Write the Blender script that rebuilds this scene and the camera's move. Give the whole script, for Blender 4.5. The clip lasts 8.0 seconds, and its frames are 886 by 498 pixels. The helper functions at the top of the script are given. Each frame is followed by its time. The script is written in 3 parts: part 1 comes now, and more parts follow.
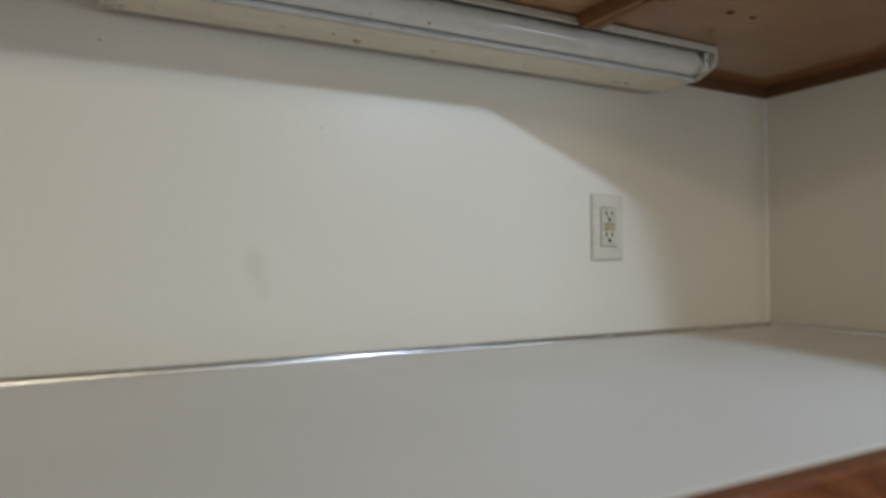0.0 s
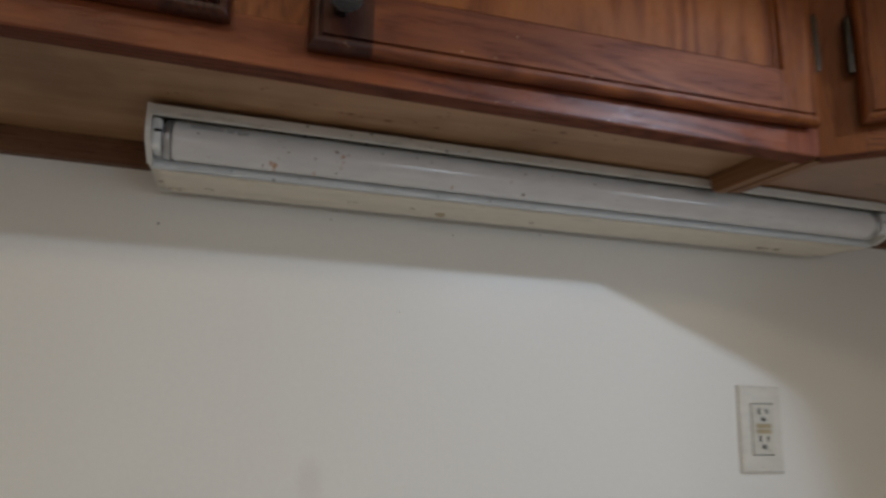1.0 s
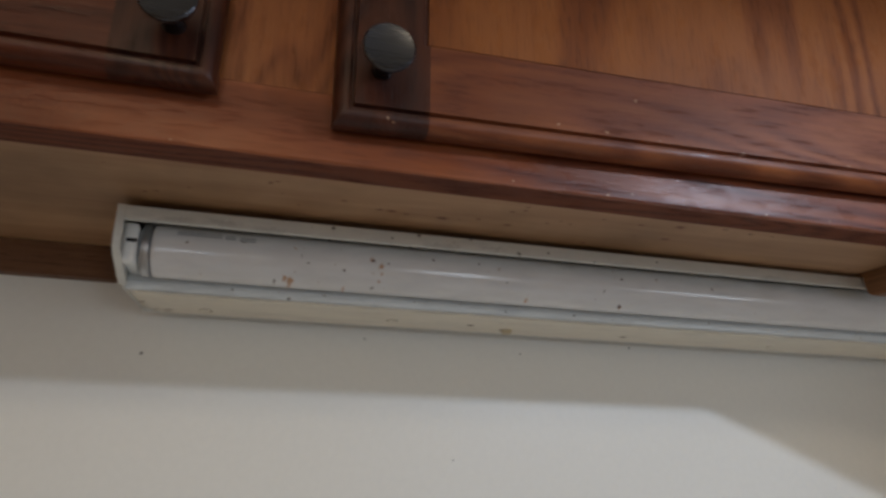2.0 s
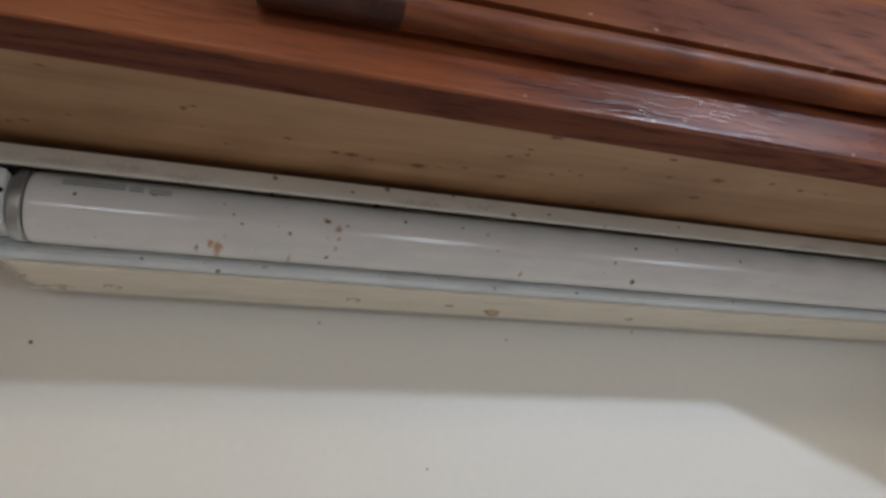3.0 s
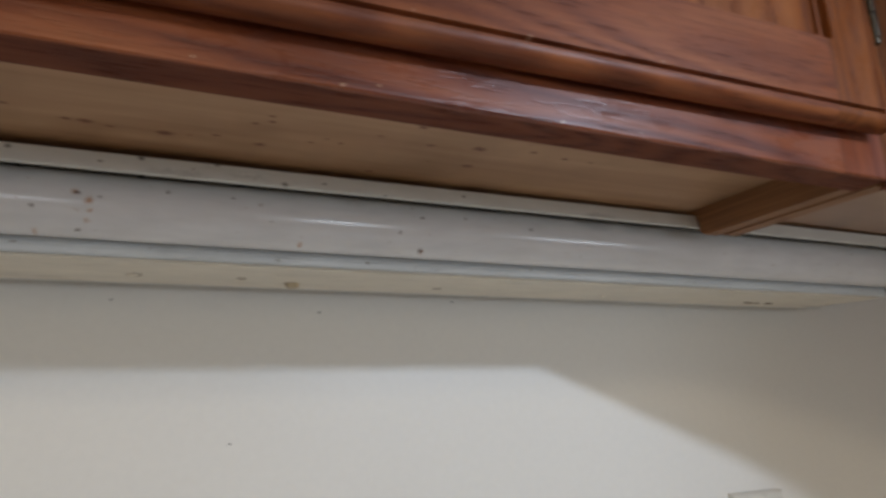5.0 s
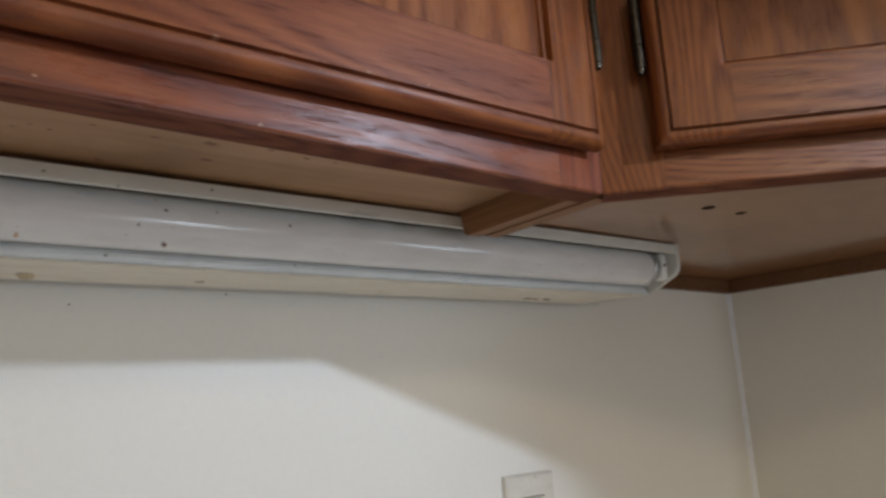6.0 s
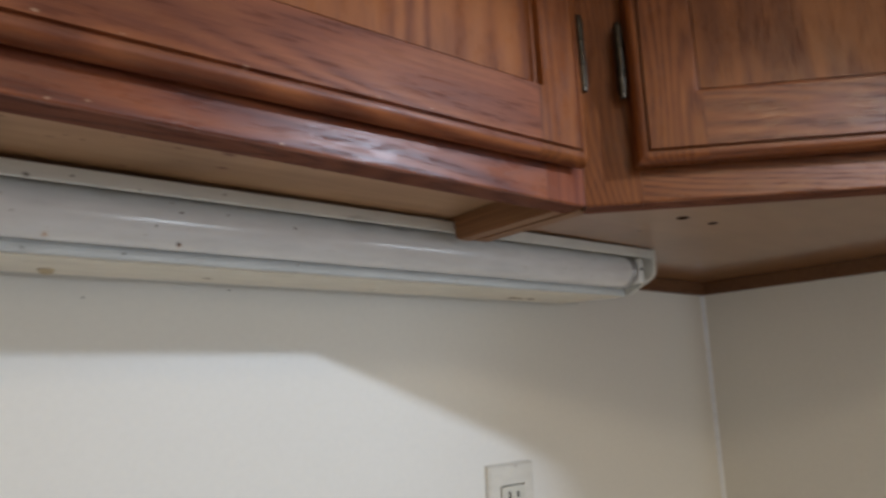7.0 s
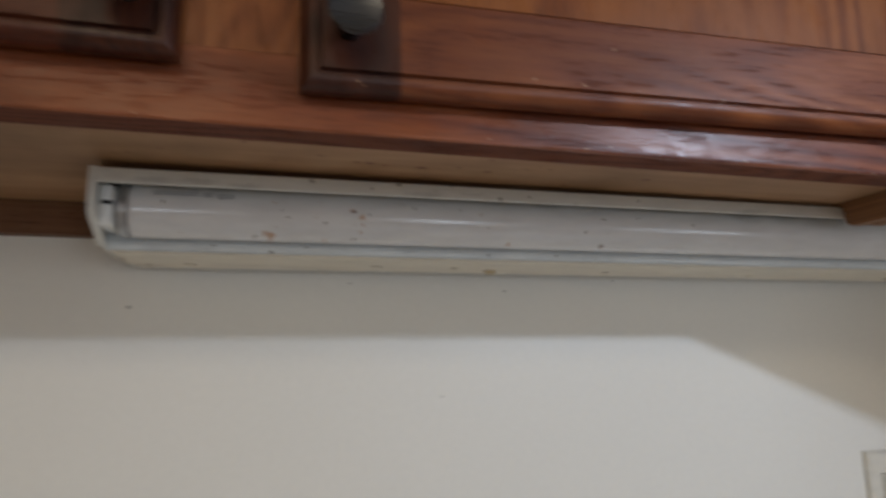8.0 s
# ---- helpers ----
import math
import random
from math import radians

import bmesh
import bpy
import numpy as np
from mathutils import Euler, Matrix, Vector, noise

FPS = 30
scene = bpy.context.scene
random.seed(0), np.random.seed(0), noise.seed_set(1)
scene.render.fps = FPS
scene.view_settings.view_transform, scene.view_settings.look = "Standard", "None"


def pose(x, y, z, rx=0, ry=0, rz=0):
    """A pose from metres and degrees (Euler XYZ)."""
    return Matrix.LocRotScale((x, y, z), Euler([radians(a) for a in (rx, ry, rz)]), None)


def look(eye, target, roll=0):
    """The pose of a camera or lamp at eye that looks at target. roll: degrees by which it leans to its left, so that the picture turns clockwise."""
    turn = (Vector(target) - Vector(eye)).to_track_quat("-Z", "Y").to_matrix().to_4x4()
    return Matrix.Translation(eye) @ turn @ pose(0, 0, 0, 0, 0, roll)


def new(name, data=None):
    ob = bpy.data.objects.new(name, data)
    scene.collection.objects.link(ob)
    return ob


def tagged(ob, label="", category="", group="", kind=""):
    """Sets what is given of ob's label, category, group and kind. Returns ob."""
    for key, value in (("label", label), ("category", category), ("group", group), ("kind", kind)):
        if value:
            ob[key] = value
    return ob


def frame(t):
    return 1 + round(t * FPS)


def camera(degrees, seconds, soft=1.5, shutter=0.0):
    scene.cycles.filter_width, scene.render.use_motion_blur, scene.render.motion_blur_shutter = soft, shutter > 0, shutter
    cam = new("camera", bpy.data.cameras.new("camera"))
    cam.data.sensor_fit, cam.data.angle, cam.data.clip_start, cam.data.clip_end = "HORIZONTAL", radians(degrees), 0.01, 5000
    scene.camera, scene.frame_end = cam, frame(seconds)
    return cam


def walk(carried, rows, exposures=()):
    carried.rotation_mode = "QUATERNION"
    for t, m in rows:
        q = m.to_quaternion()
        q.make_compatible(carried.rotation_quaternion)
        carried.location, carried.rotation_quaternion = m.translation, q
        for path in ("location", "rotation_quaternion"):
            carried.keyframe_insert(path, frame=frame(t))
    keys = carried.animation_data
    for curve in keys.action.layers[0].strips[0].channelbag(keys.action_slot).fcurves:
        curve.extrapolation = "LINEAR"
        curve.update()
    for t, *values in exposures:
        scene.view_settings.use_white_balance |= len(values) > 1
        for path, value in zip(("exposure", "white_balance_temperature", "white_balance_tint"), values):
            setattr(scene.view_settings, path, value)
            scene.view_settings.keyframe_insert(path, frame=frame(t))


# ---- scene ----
cam = camera(68.0, 8.0, soft=2.9, shutter=0.4)
PATH = [
    (0, (0.032, -0.074, 1.048), (0.977, 1.688, 1.086), -0.3),
    (0.2, (0.037, -0.025, 1.077), (0.999, 1.725, 1.195), 0.8),
    (0.5, (0.067, -0.015, 1.102), (0.973, 1.732, 1.459), 2.2),
    (0.7, (0.092, 0.007, 1.123), (0.879, 1.796, 1.55), 1.8),
    (1, (0.135, 0.043, 1.152), (0.704, 1.918, 1.554), 1.9),
    (1.2, (0.138, 0.096, 1.161), (0.636, 1.986, 1.585), 1.6),
    (1.5, (0.132, 0.155, 1.188), (0.583, 2.031, 1.716), 2.0),
    (1.7, (0.136, 0.171, 1.213), (0.579, 2.028, 1.808), 1.6),
    (2.8, (0.168, 0.301, 1.256), (0.75, 2.129, 1.821), 0.7),
    (3, (0.167, 0.308, 1.256), (0.746, 2.142, 1.806), 0.6),
    (3.5, (0.164, 0.314, 1.258), (0.735, 2.157, 1.787), 0.2),
    (4, (0.176, 0.307, 1.258), (0.748, 2.151, 1.779), -0.5),
    (4.2, (0.178, 0.305, 1.263), (0.821, 2.13, 1.766), -1.0),
    (4.5, (0.204, 0.297, 1.258), (0.88, 2.113, 1.756), -1.3),
    (4.8, (0.235, 0.284, 1.259), (0.969, 2.085, 1.727), -1.3),
    (5, (0.256, 0.278, 1.251), (1.045, 2.052, 1.732), -1.9),
    (5.2, (0.275, 0.272, 1.255), (1.161, 2.007, 1.706), -2.1),
    (6.3, (0.329, 0.222, 1.256), (1.526, 1.769, 1.67), -2.7),
    (6.5, (0.328, 0.217, 1.255), (1.559, 1.74, 1.661), -2.6),
    (7, (0.295, 0.208, 1.257), (1.473, 1.775, 1.653), -1.8),
    (7.2, (0.272, 0.213, 1.259), (1.345, 1.855, 1.646), -1.3),
    (7.5, (0.228, 0.214, 1.254), (1.095, 1.975, 1.639), -0.6),
    (7.7, (0.195, 0.214, 1.254), (0.926, 2.037, 1.634), -0.8),
    (8, (0.151, 0.197, 1.263), (0.668, 2.098, 1.607), -0.7),
]
EXPOSURES = [(0, -0.90, 6230, 5), (0.5, -1.12, 6160, 10), (1.0, -1.06, 6180, 10), (1.7, -1.0, 6200, 10), (2.8, -0.67, 6200, 10), (3.5, -0.67, 6200, 10),
             (5.0, -0.69, 6180, 10), (6.5, -0.53, 6160, 9), (7.5, -0.66, 6160, 10), (8.0, -0.82, 6200, 10)]
walk(cam, [(t, look(eye, target, roll)) for t, eye, target, roll in PATH], EXPOSURES)

# ---- light ----
world = bpy.data.worlds.new("world")
scene.world = world
world.use_nodes = True
world.node_tree.nodes["Background"].inputs[0].default_value = (0.75, 0.82, 1.0, 1)
world.node_tree.nodes["Background"].inputs[1].default_value = 0.3


def area_lamp(name, eye, target, w, h, watts, colour, shape="RECTANGLE"):
    data = bpy.data.lights.new(name, "AREA")
    data.shape, data.size, data.size_y = shape, w, h
    data.energy, data.color = watts, colour
    ob = new(name, data)
    ob.matrix_world = look(eye, target)
    return ob


WALL_Y, WALL_X, COUNTER, CEIL = 0.80, 1.256, 0.914, 2.44
PLY, FRAME_Z, FRAME_Y = 1.399, 1.376, 0.509

# a small cold lamp above the counter's front, out of view
work = bpy.data.lights.new("work_light", "SPOT")
work.energy, work.color, work.shadow_soft_size = 18.6, (0.715, 0.828, 1.0), 0.010
work.spot_size, work.spot_blend = radians(70.6), 0.34
work_light = new("work_light", work)
work_light.matrix_world = look((0.796, -0.10, 1.564), (0.38, 0.65, 0.93))
area_lamp("room_lamp", (-0.5, -2.45, 2.41), (-0.5, -2.45, 0), 1.1, 0.8, 63, (1.0, 0.80, 0.53))
area_lamp("window_daylight", (3.30, -3.24, 1.10), (2.4, 0, 1.0), 0.7, 1.1, 23, (0.82, 0.91, 1.0))
area_lamp("hall_daylight", (-0.62, -3.24, 1.05), (0.3, 0, 1.1), 0.65, 0.6, 9.5, (0.90, 0.94, 1.0))
area_lamp("door_daylight", (1.36, -3.24, 0.95), (1.0, 0, 1.1), 0.32, 0.9, 16, (0.84, 0.92, 1.0))


# ---- materials ----
def nodes(name, rough=0.5, metal=0.0, spec=0.5):
    m = bpy.data.materials.new(name)
    m.use_nodes = True
    nt = m.node_tree
    b = nt.nodes["Principled BSDF"]
    b.inputs["Roughness"].default_value = rough
    b.inputs["Metallic"].default_value = metal
    b.inputs["Specular IOR Level"].default_value = spec
    return m, nt, b


def link(nt, a, b):
    nt.links.new(a, b)


def coords(nt, scale=(1, 1, 1)):
    tc = nt.nodes.new("ShaderNodeTexCoord")
    mp = nt.nodes.new("ShaderNodeMapping")
    mp.inputs["Scale"].default_value = scale
    link(nt, tc.outputs["Object"], mp.inputs["Vector"])
    return mp.outputs["Vector"]


def noise_tex(nt, vec, scale, detail=4, rough=0.55, distort=0.0):
    n = nt.nodes.new("ShaderNodeTexNoise")
    n.inputs["Scale"].default_value = scale
    n.inputs["Detail"].default_value = detail
    n.inputs["Roughness"].default_value = rough
    n.inputs["Distortion"].default_value = distort
    link(nt, vec, n.inputs["Vector"])
    return n.outputs["Fac"]


def ramp(nt, fac, stops):
    r = nt.nodes.new("ShaderNodeValToRGB")
    while len(r.color_ramp.elements) < len(stops):
        r.color_ramp.elements.new(0.5)
    for e, (p, c) in zip(r.color_ramp.elements, stops):
        e.position = p
        e.color = (*c, 1) if len(c) == 3 else c
    link(nt, fac, r.inputs["Fac"])
    return r.outputs["Color"]


def grey(v):
    return (v, v, v)


def mix(nt, fac, a, b, mode="MIX"):
    n = nt.nodes.new("ShaderNodeMix")
    n.data_type, n.blend_type = "RGBA", mode
    for value, socket in ((fac, n.inputs[0]), (a, n.inputs[6]), (b, n.inputs[7])):
        if isinstance(value, bpy.types.NodeSocket):
            link(nt, value, socket)
        elif isinstance(value, tuple):
            socket.default_value = (*value, 1)
        else:
            socket.default_value = value
    return n.outputs[2]


def math_node(nt, op, a, b=0.0, c=0.0):
    n = nt.nodes.new("ShaderNodeMath")
    n.operation = op
    for value, socket in zip((a, b, c), n.inputs):
        if isinstance(value, bpy.types.NodeSocket):
            link(nt, value, socket)
        else:
            socket.default_value = value
    return n.outputs[0]


def bump(nt, b, height, strength, distance=0.001):
    n = nt.nodes.new("ShaderNodeBump")
    n.inputs["Strength"].default_value = strength
    n.inputs["Distance"].default_value = distance
    link(nt, height, n.inputs["Height"])
    link(nt, n.outputs[0], b.inputs["Normal"])


def spots(nt, colour, marks, axes, tint, jitter=0.0016, power=1.0, long=1.6):
    """Lays ragged marks (a, b, radius in mm), given on two axes, over a colour."""
    tc = nt.nodes.new("ShaderNodeTexCoord")
    nz = nt.nodes.new("ShaderNodeTexNoise")
    nz.inputs["Scale"].default_value = 520
    nz.inputs["Detail"].default_value = 3
    link(nt, tc.outputs["Object"], nz.inputs["Vector"])
    off = nt.nodes.new("ShaderNodeVectorMath")
    off.operation = "MULTIPLY_ADD"
    link(nt, nz.outputs["Color"], off.inputs[0])
    off.inputs[1].default_value = (2 * jitter,) * 3
    link(nt, tc.outputs["Object"], off.inputs[2])
    flat = nt.nodes.new("ShaderNodeVectorMath")
    flat.operation = "MULTIPLY"
    keep = [0.0, 0.0, 0.0]
    keep[axes[0]], keep[axes[1]] = 1.0 / long, 1.0
    flat.inputs[1].default_value = keep
    link(nt, off.outputs[0], flat.inputs[0])
    total = None
    for u, v, r in marks:
        d = nt.nodes.new("ShaderNodeVectorMath")
        d.operation = "DISTANCE"
        c = [0.0, 0.0, 0.0]
        c[axes[0]], c[axes[1]] = (u + jitter) / long, v + jitter
        d.inputs[1].default_value = c
        link(nt, flat.outputs[0], d.inputs[0])
        k = math_node(nt, "MULTIPLY_ADD", d.outputs["Value"], -1000.0 / (0.7 * r), 1.6)
        total = k if total is None else math_node(nt, "MAXIMUM", total, k)
    cl = nt.nodes.new("ShaderNodeClamp")
    link(nt, total, cl.inputs["Value"])
    return mix(nt, math_node(nt, "MULTIPLY", cl.outputs[0], power), colour, tint)


def oak(name, axis, dark, mid, light, rough=0.34, seed=0.0, figure=1.0, stain=(), nicks=(), worn=(), ring=0.24, gloss=(0.16, 0.14, 0.22)):
    """Varnished oak with its grain along an axis (0, 1, 2)."""
    m, nt, b = nodes(name, rough)
    info = nt.nodes.new("ShaderNodeObjectInfo")
    tc = nt.nodes.new("ShaderNodeTexCoord")
    shift = nt.nodes.new("ShaderNodeVectorMath")
    shift.operation = "ADD"
    sc = math_node(nt, "MULTIPLY_ADD", info.outputs["Random"], 7.0, seed)
    link(nt, tc.outputs["Object"], shift.inputs[0])
    link(nt, sc, shift.inputs[1])

    def stretched(along, across):
        mp = nt.nodes.new("ShaderNodeMapping")
        s = [across] * 3
        s[axis] = along
        mp.inputs["Scale"].default_value = s
        link(nt, shift.outputs[0], mp.inputs["Vector"])
        return mp.outputs["Vector"]

    broad = noise_tex(nt, stretched(1.5, 8), 1.0, 2, 0.45, 0.35)
    warp = noise_tex(nt, stretched(7, 60), 1.0, 3, 0.5)
    phase = math_node(nt, "MULTIPLY_ADD", broad, 230.0 * figure, math_node(nt, "MULTIPLY", warp, 5.0))
    rings = math_node(nt, "POWER", math_node(nt, "MULTIPLY_ADD", math_node(nt, "SINE", phase), 0.5, 0.5), 0.7)
    fine = noise_tex(nt, stretched(9, 300), 1.0, 4, 0.6)
    pores = noise_tex(nt, stretched(56, 600), 1.0, 2, 0.55)
    tone = noise_tex(nt, stretched(2.0, 9), 1.0, 3)
    f = math_node(nt, "MULTIPLY_ADD", rings, ring, math_node(nt, "MULTIPLY", fine, 0.68 - ring))
    f = math_node(nt, "MULTIPLY_ADD", tone, 0.34, math_node(nt, "ADD", f, 0.03))
    col = ramp(nt, f, [(0.30, dark), (0.55, mid), (0.80, light)])
    pore = ramp(nt, pores, [(0.37, grey(1.0)), (0.48, grey(0.0))])
    ringmask = ramp(nt, rings, [(0.25, grey(1.0)), (0.75, grey(0.40))])
    pm = math_node(nt, "MULTIPLY", pore, ringmask)
    col = mix(nt, math_node(nt, "MULTIPLY", pm, 0.44), col, tuple(c * 0.50 for c in dark))
    grime = noise_tex(nt, coords(nt), 9, 5, 0.6)
    col = mix(nt, ramp(nt, grime, [(0.52, grey(0.0)), (0.75, grey(0.25))]), col, tuple(c * 0.6 for c in dark))
    if worn:
        col = spots(nt, col, worn, (0, 2), (light[0] * 1.05, light[1] * 1.12, light[2] * 1.1), jitter=0.012, power=0.25, long=2.2)
    if stain:
        col = spots(nt, col, stain, (0, 2), tuple(c * 0.75 for c in dark), jitter=0.010, power=0.46, long=2.6)
    if nicks:
        col = spots(nt, col, nicks, (0, 2), (0.42, 0.27, 0.17), jitter=0.0012, power=0.7, long=1.8)
    link(nt, col, b.inputs["Base Color"])
    dull = noise_tex(nt, stretched(34, 70), 1.0, 4, 0.65)
    rg = math_node(nt, "MULTIPLY_ADD", grime, 0.26, rough - 0.27)
    rg = math_node(nt, "MULTIPLY_ADD", dull, 0.34, rg)
    rg = math_node(nt, "MULTIPLY_ADD", pm, 0.25, rg)
    link(nt, rg, b.inputs["Roughness"])
    h = math_node(nt, "MULTIPLY_ADD", pm, -1.5, math_node(nt, "MULTIPLY_ADD", fine, 0.30, math_node(nt, "MULTIPLY", dull, 0.5)))
    bump(nt, b, h, gloss[1], 0.0005)
    b.inputs["Specular IOR Level"].default_value = gloss[2]
    b.inputs["Coat Weight"].default_value = gloss[0]
    if worn:
        kept = spots(nt, (1.0, 1.0, 1.0), worn, (0, 2), (0.08, 0.08, 0.08), jitter=0.012, power=1.0, long=2.2)
        link(nt, math_node(nt, "MULTIPLY", kept, gloss[0]), b.inputs["Coat Weight"])
    link(nt, math_node(nt, "MULTIPLY_ADD", dull, 0.8, -0.07), b.inputs["Coat Roughness"])
    for lk in list(nt.links):
        if lk.to_socket == b.inputs["Normal"]:
            link(nt, lk.from_socket, b.inputs["Coat Normal"])
    return m


RED = ((0.098, 0.0215, 0.0085), (0.164, 0.040, 0.0150), (0.240, 0.069, 0.0240))
TAN = ((0.096, 0.0255, 0.0068), (0.158, 0.0445, 0.0108), (0.240, 0.079, 0.021))
PANEL = ((0.135, 0.037, 0.010), (0.200, 0.060, 0.015), (0.270, 0.092, 0.026))
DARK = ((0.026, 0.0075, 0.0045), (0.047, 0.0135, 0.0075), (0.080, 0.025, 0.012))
oak_x = oak("oak_along", 0, *RED)
oak_z = oak("oak_upright", 2, *RED, seed=3.1)
oak_z_light = oak("oak_upright_light", 2, *TAN, seed=5.7)
oak_x_light = oak("oak_along_light", 0, *TAN, seed=8.2, gloss=(0.26, 0.22, 0.25))
oak_x_dark = oak("oak_along_dark", 0, (0.055, 0.013, 0.0065), (0.095, 0.024, 0.0105), (0.145, 0.042, 0.017), seed=1.9)
oak_raw = oak("oak_cut_edge", 0, (0.085, 0.023, 0.0110), (0.140, 0.040, 0.0180), (0.195, 0.061, 0.026), rough=0.72, seed=2.9, gloss=(0.0, 0.3, 0.2))
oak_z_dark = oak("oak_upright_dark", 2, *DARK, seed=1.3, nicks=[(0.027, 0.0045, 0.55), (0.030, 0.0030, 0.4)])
oak_post = oak("oak_post", 2, (0.150, 0.040, 0.011), (0.225, 0.068, 0.018), (0.300, 0.104, 0.030), seed=6.6)
oak_strip = oak("oak_strip", 0, (0.105, 0.045, 0.020), (0.150, 0.070, 0.032), (0.195, 0.098, 0.046), rough=0.6, seed=4.4, ring=0.06)
PALE = ((0.128, 0.036, 0.0092), (0.190, 0.059, 0.0142), (0.250, 0.086, 0.0225))
oak_panel_pale = oak("oak_panel_pale", 2, *PALE, seed=7.4, figure=0.22, ring=0.46)
oak_panel = oak("oak_panel", 2, *PANEL, seed=2.2, figure=0.26, ring=0.42)
WORN = ((0.118, 0.030, 0.0103), (0.205, 0.058, 0.0185), (0.298, 0.101, 0.0320))
oak_x_worn = oak("oak_along_worn", 0, *WORN, rough=0.42, seed=6.3, gloss=(0.09, 0.10, 0.26), stain=[(0.135, 0.035, 26), (0.20, 0.03, 20), (0.075, 0.02, 26), (0.06, 0.045, 18)] + [(0.052, 0.002, 12), (0.081, 0.004, 8), (0.128, 0.001, 12), (0.153, 0.005, 6), (0.198, 0.002, 10), (0.226, 0.003, 7), (0.282, 0.001, 8)],
                 nicks=[(0.118, 0.013, 0.6), (0.146, 0.012, 0.8), (0.178, 0.011, 0.5), (0.232, 0.010, 0.9), (0.262, 0.009, 0.6), (0.305, 0.011, 0.7),
                        (0.165, 0.034, 0.7), (0.340, 0.012, 0.5)])
oak_rail = oak("oak_bottom_rail", 0, (0.092, 0.0200, 0.0080), (0.164, 0.040, 0.0150), (0.255, 0.075, 0.0255), seed=9.9, ring=0.36, figure=0.6, gloss=(0.38, 0.20, 0.25), worn=[(0.02, 1.392, 52), (0.12, 1.394, 44), (0.20, 1.386, 26)], stain=[(0.02, 1.380, 14), (0.30, 1.388, 16)],
               nicks=[(0.262, 1.379, 0.5), (0.318, 1.378, 0.7), (0.333, 1.380, 0.6), (0.421, 1.378, 0.7), (0.466, 1.379, 0.5), (0.515, 1.377, 0.6), (0.09, 1.378, 0.5)])

PLY_MARKS = [(0.135, 0.605, 1.1), (0.183, 0.623, 1.2), (0.208, 0.632, 1.5), (0.217, 0.632, 2.1), (0.228, 0.635, 1.2),
             (0.254, 0.635, 2.5), (0.279, 0.629, 1.3), (0.303, 0.634, 1.9), (0.329, 0.622, 1.0), (0.345, 0.618, 1.0),
             (0.381, 0.583, 1.6), (0.394, 0.604, 1.4), (0.428, 0.627, 2.2), (0.423, 0.600, 2.5), (0.456, 0.594, 1.5),
             (0.480, 0.597, 1.5), (0.499, 0.597, 1.2), (0.363, 0.601, 1.0), (0.310, 0.579, 2.0), (0.062, 0.643, 1.3),
             (0.373, 0.655, 1.5), (0.839, 0.607, 2.4), (0.994, 0.419, 2.4), (0.830, 0.550, 4.2), (0.876, 0.548, 3.6)]

rnd = random.Random(11)
PLY_MARKS += [(rnd.uniform(0.03, 0.62), rnd.uniform(0.555, 0.648), rnd.uniform(0.5, 1.1)) for k in range(26)]


def make_ply(name, streak, stain, rough, tone=(1.0, 1.0, 1.0)):
    m, nt, b = nodes(name, rough, spec=0.3)
    broad = noise_tex(nt, coords(nt, (1.6, 9, 9)), 1.0, 3, 0.5, 0.7)
    rings = math_node(nt, "MULTIPLY_ADD", math_node(nt, "SINE", math_node(nt, "MULTIPLY", broad, 40.0)), 0.5, 0.5)
    fine = noise_tex(nt, coords(nt, (6, 160, 160)), 1.0, 5, 0.6)
    f = math_node(nt, "MULTIPLY_ADD", rings, 0.16 * streak, math_node(nt, "MULTIPLY_ADD", fine, 0.5 * streak, 0.12 + 0.30 * (1 - streak)))
    col = ramp(nt, f, [(0.15, (0.250, 0.128, 0.060)), (0.40, (0.36, 0.202, 0.104)), (0.68, (0.46, 0.285, 0.158))])
    col = mix(nt, 1.0, col, tone, "MULTIPLY")
    blot = noise_tex(nt, coords(nt), 6, 5, 0.6)
    col = mix(nt, ramp(nt, blot, [(0.48, grey(0.0)), (0.72, grey(0.75))]), col, stain)
    col = spots(nt, col, [(x, y - 0.004, r * 1.2) for x, y, r in PLY_MARKS], (0, 1), (0.120, 0.030, 0.009), jitter=0.0020, power=0.92, long=1.7)
    link(nt, col, b.inputs["Base Color"])
    bump(nt, b, fine, 0.15, 0.0005)
    return m


ply_mat = make_ply("cabinet_plywood", 1.0, (0.20, 0.108, 0.048), 0.5)
corner_ply = make_ply("corner_plywood", 0.45, (0.17, 0.074, 0.028), 0.30, (0.80, 0.66, 0.52))
corner_ply.node_tree.nodes["Principled BSDF"].inputs["Coat Weight"].default_value = 0.6
corner_ply.node_tree.nodes["Principled BSDF"].inputs["Coat Roughness"].default_value = 0.10


def make_edge_ply():
    m, nt, b = nodes("panel_edge", 0.6)
    fine = noise_tex(nt, coords(nt, (300, 8, 300)), 1.0, 4, 0.6)
    link(nt, ramp(nt, fine, [(0.3, (0.16, 0.066, 0.022)), (0.7, (0.28, 0.13, 0.050))]), b.inputs["Base Color"])
    return m


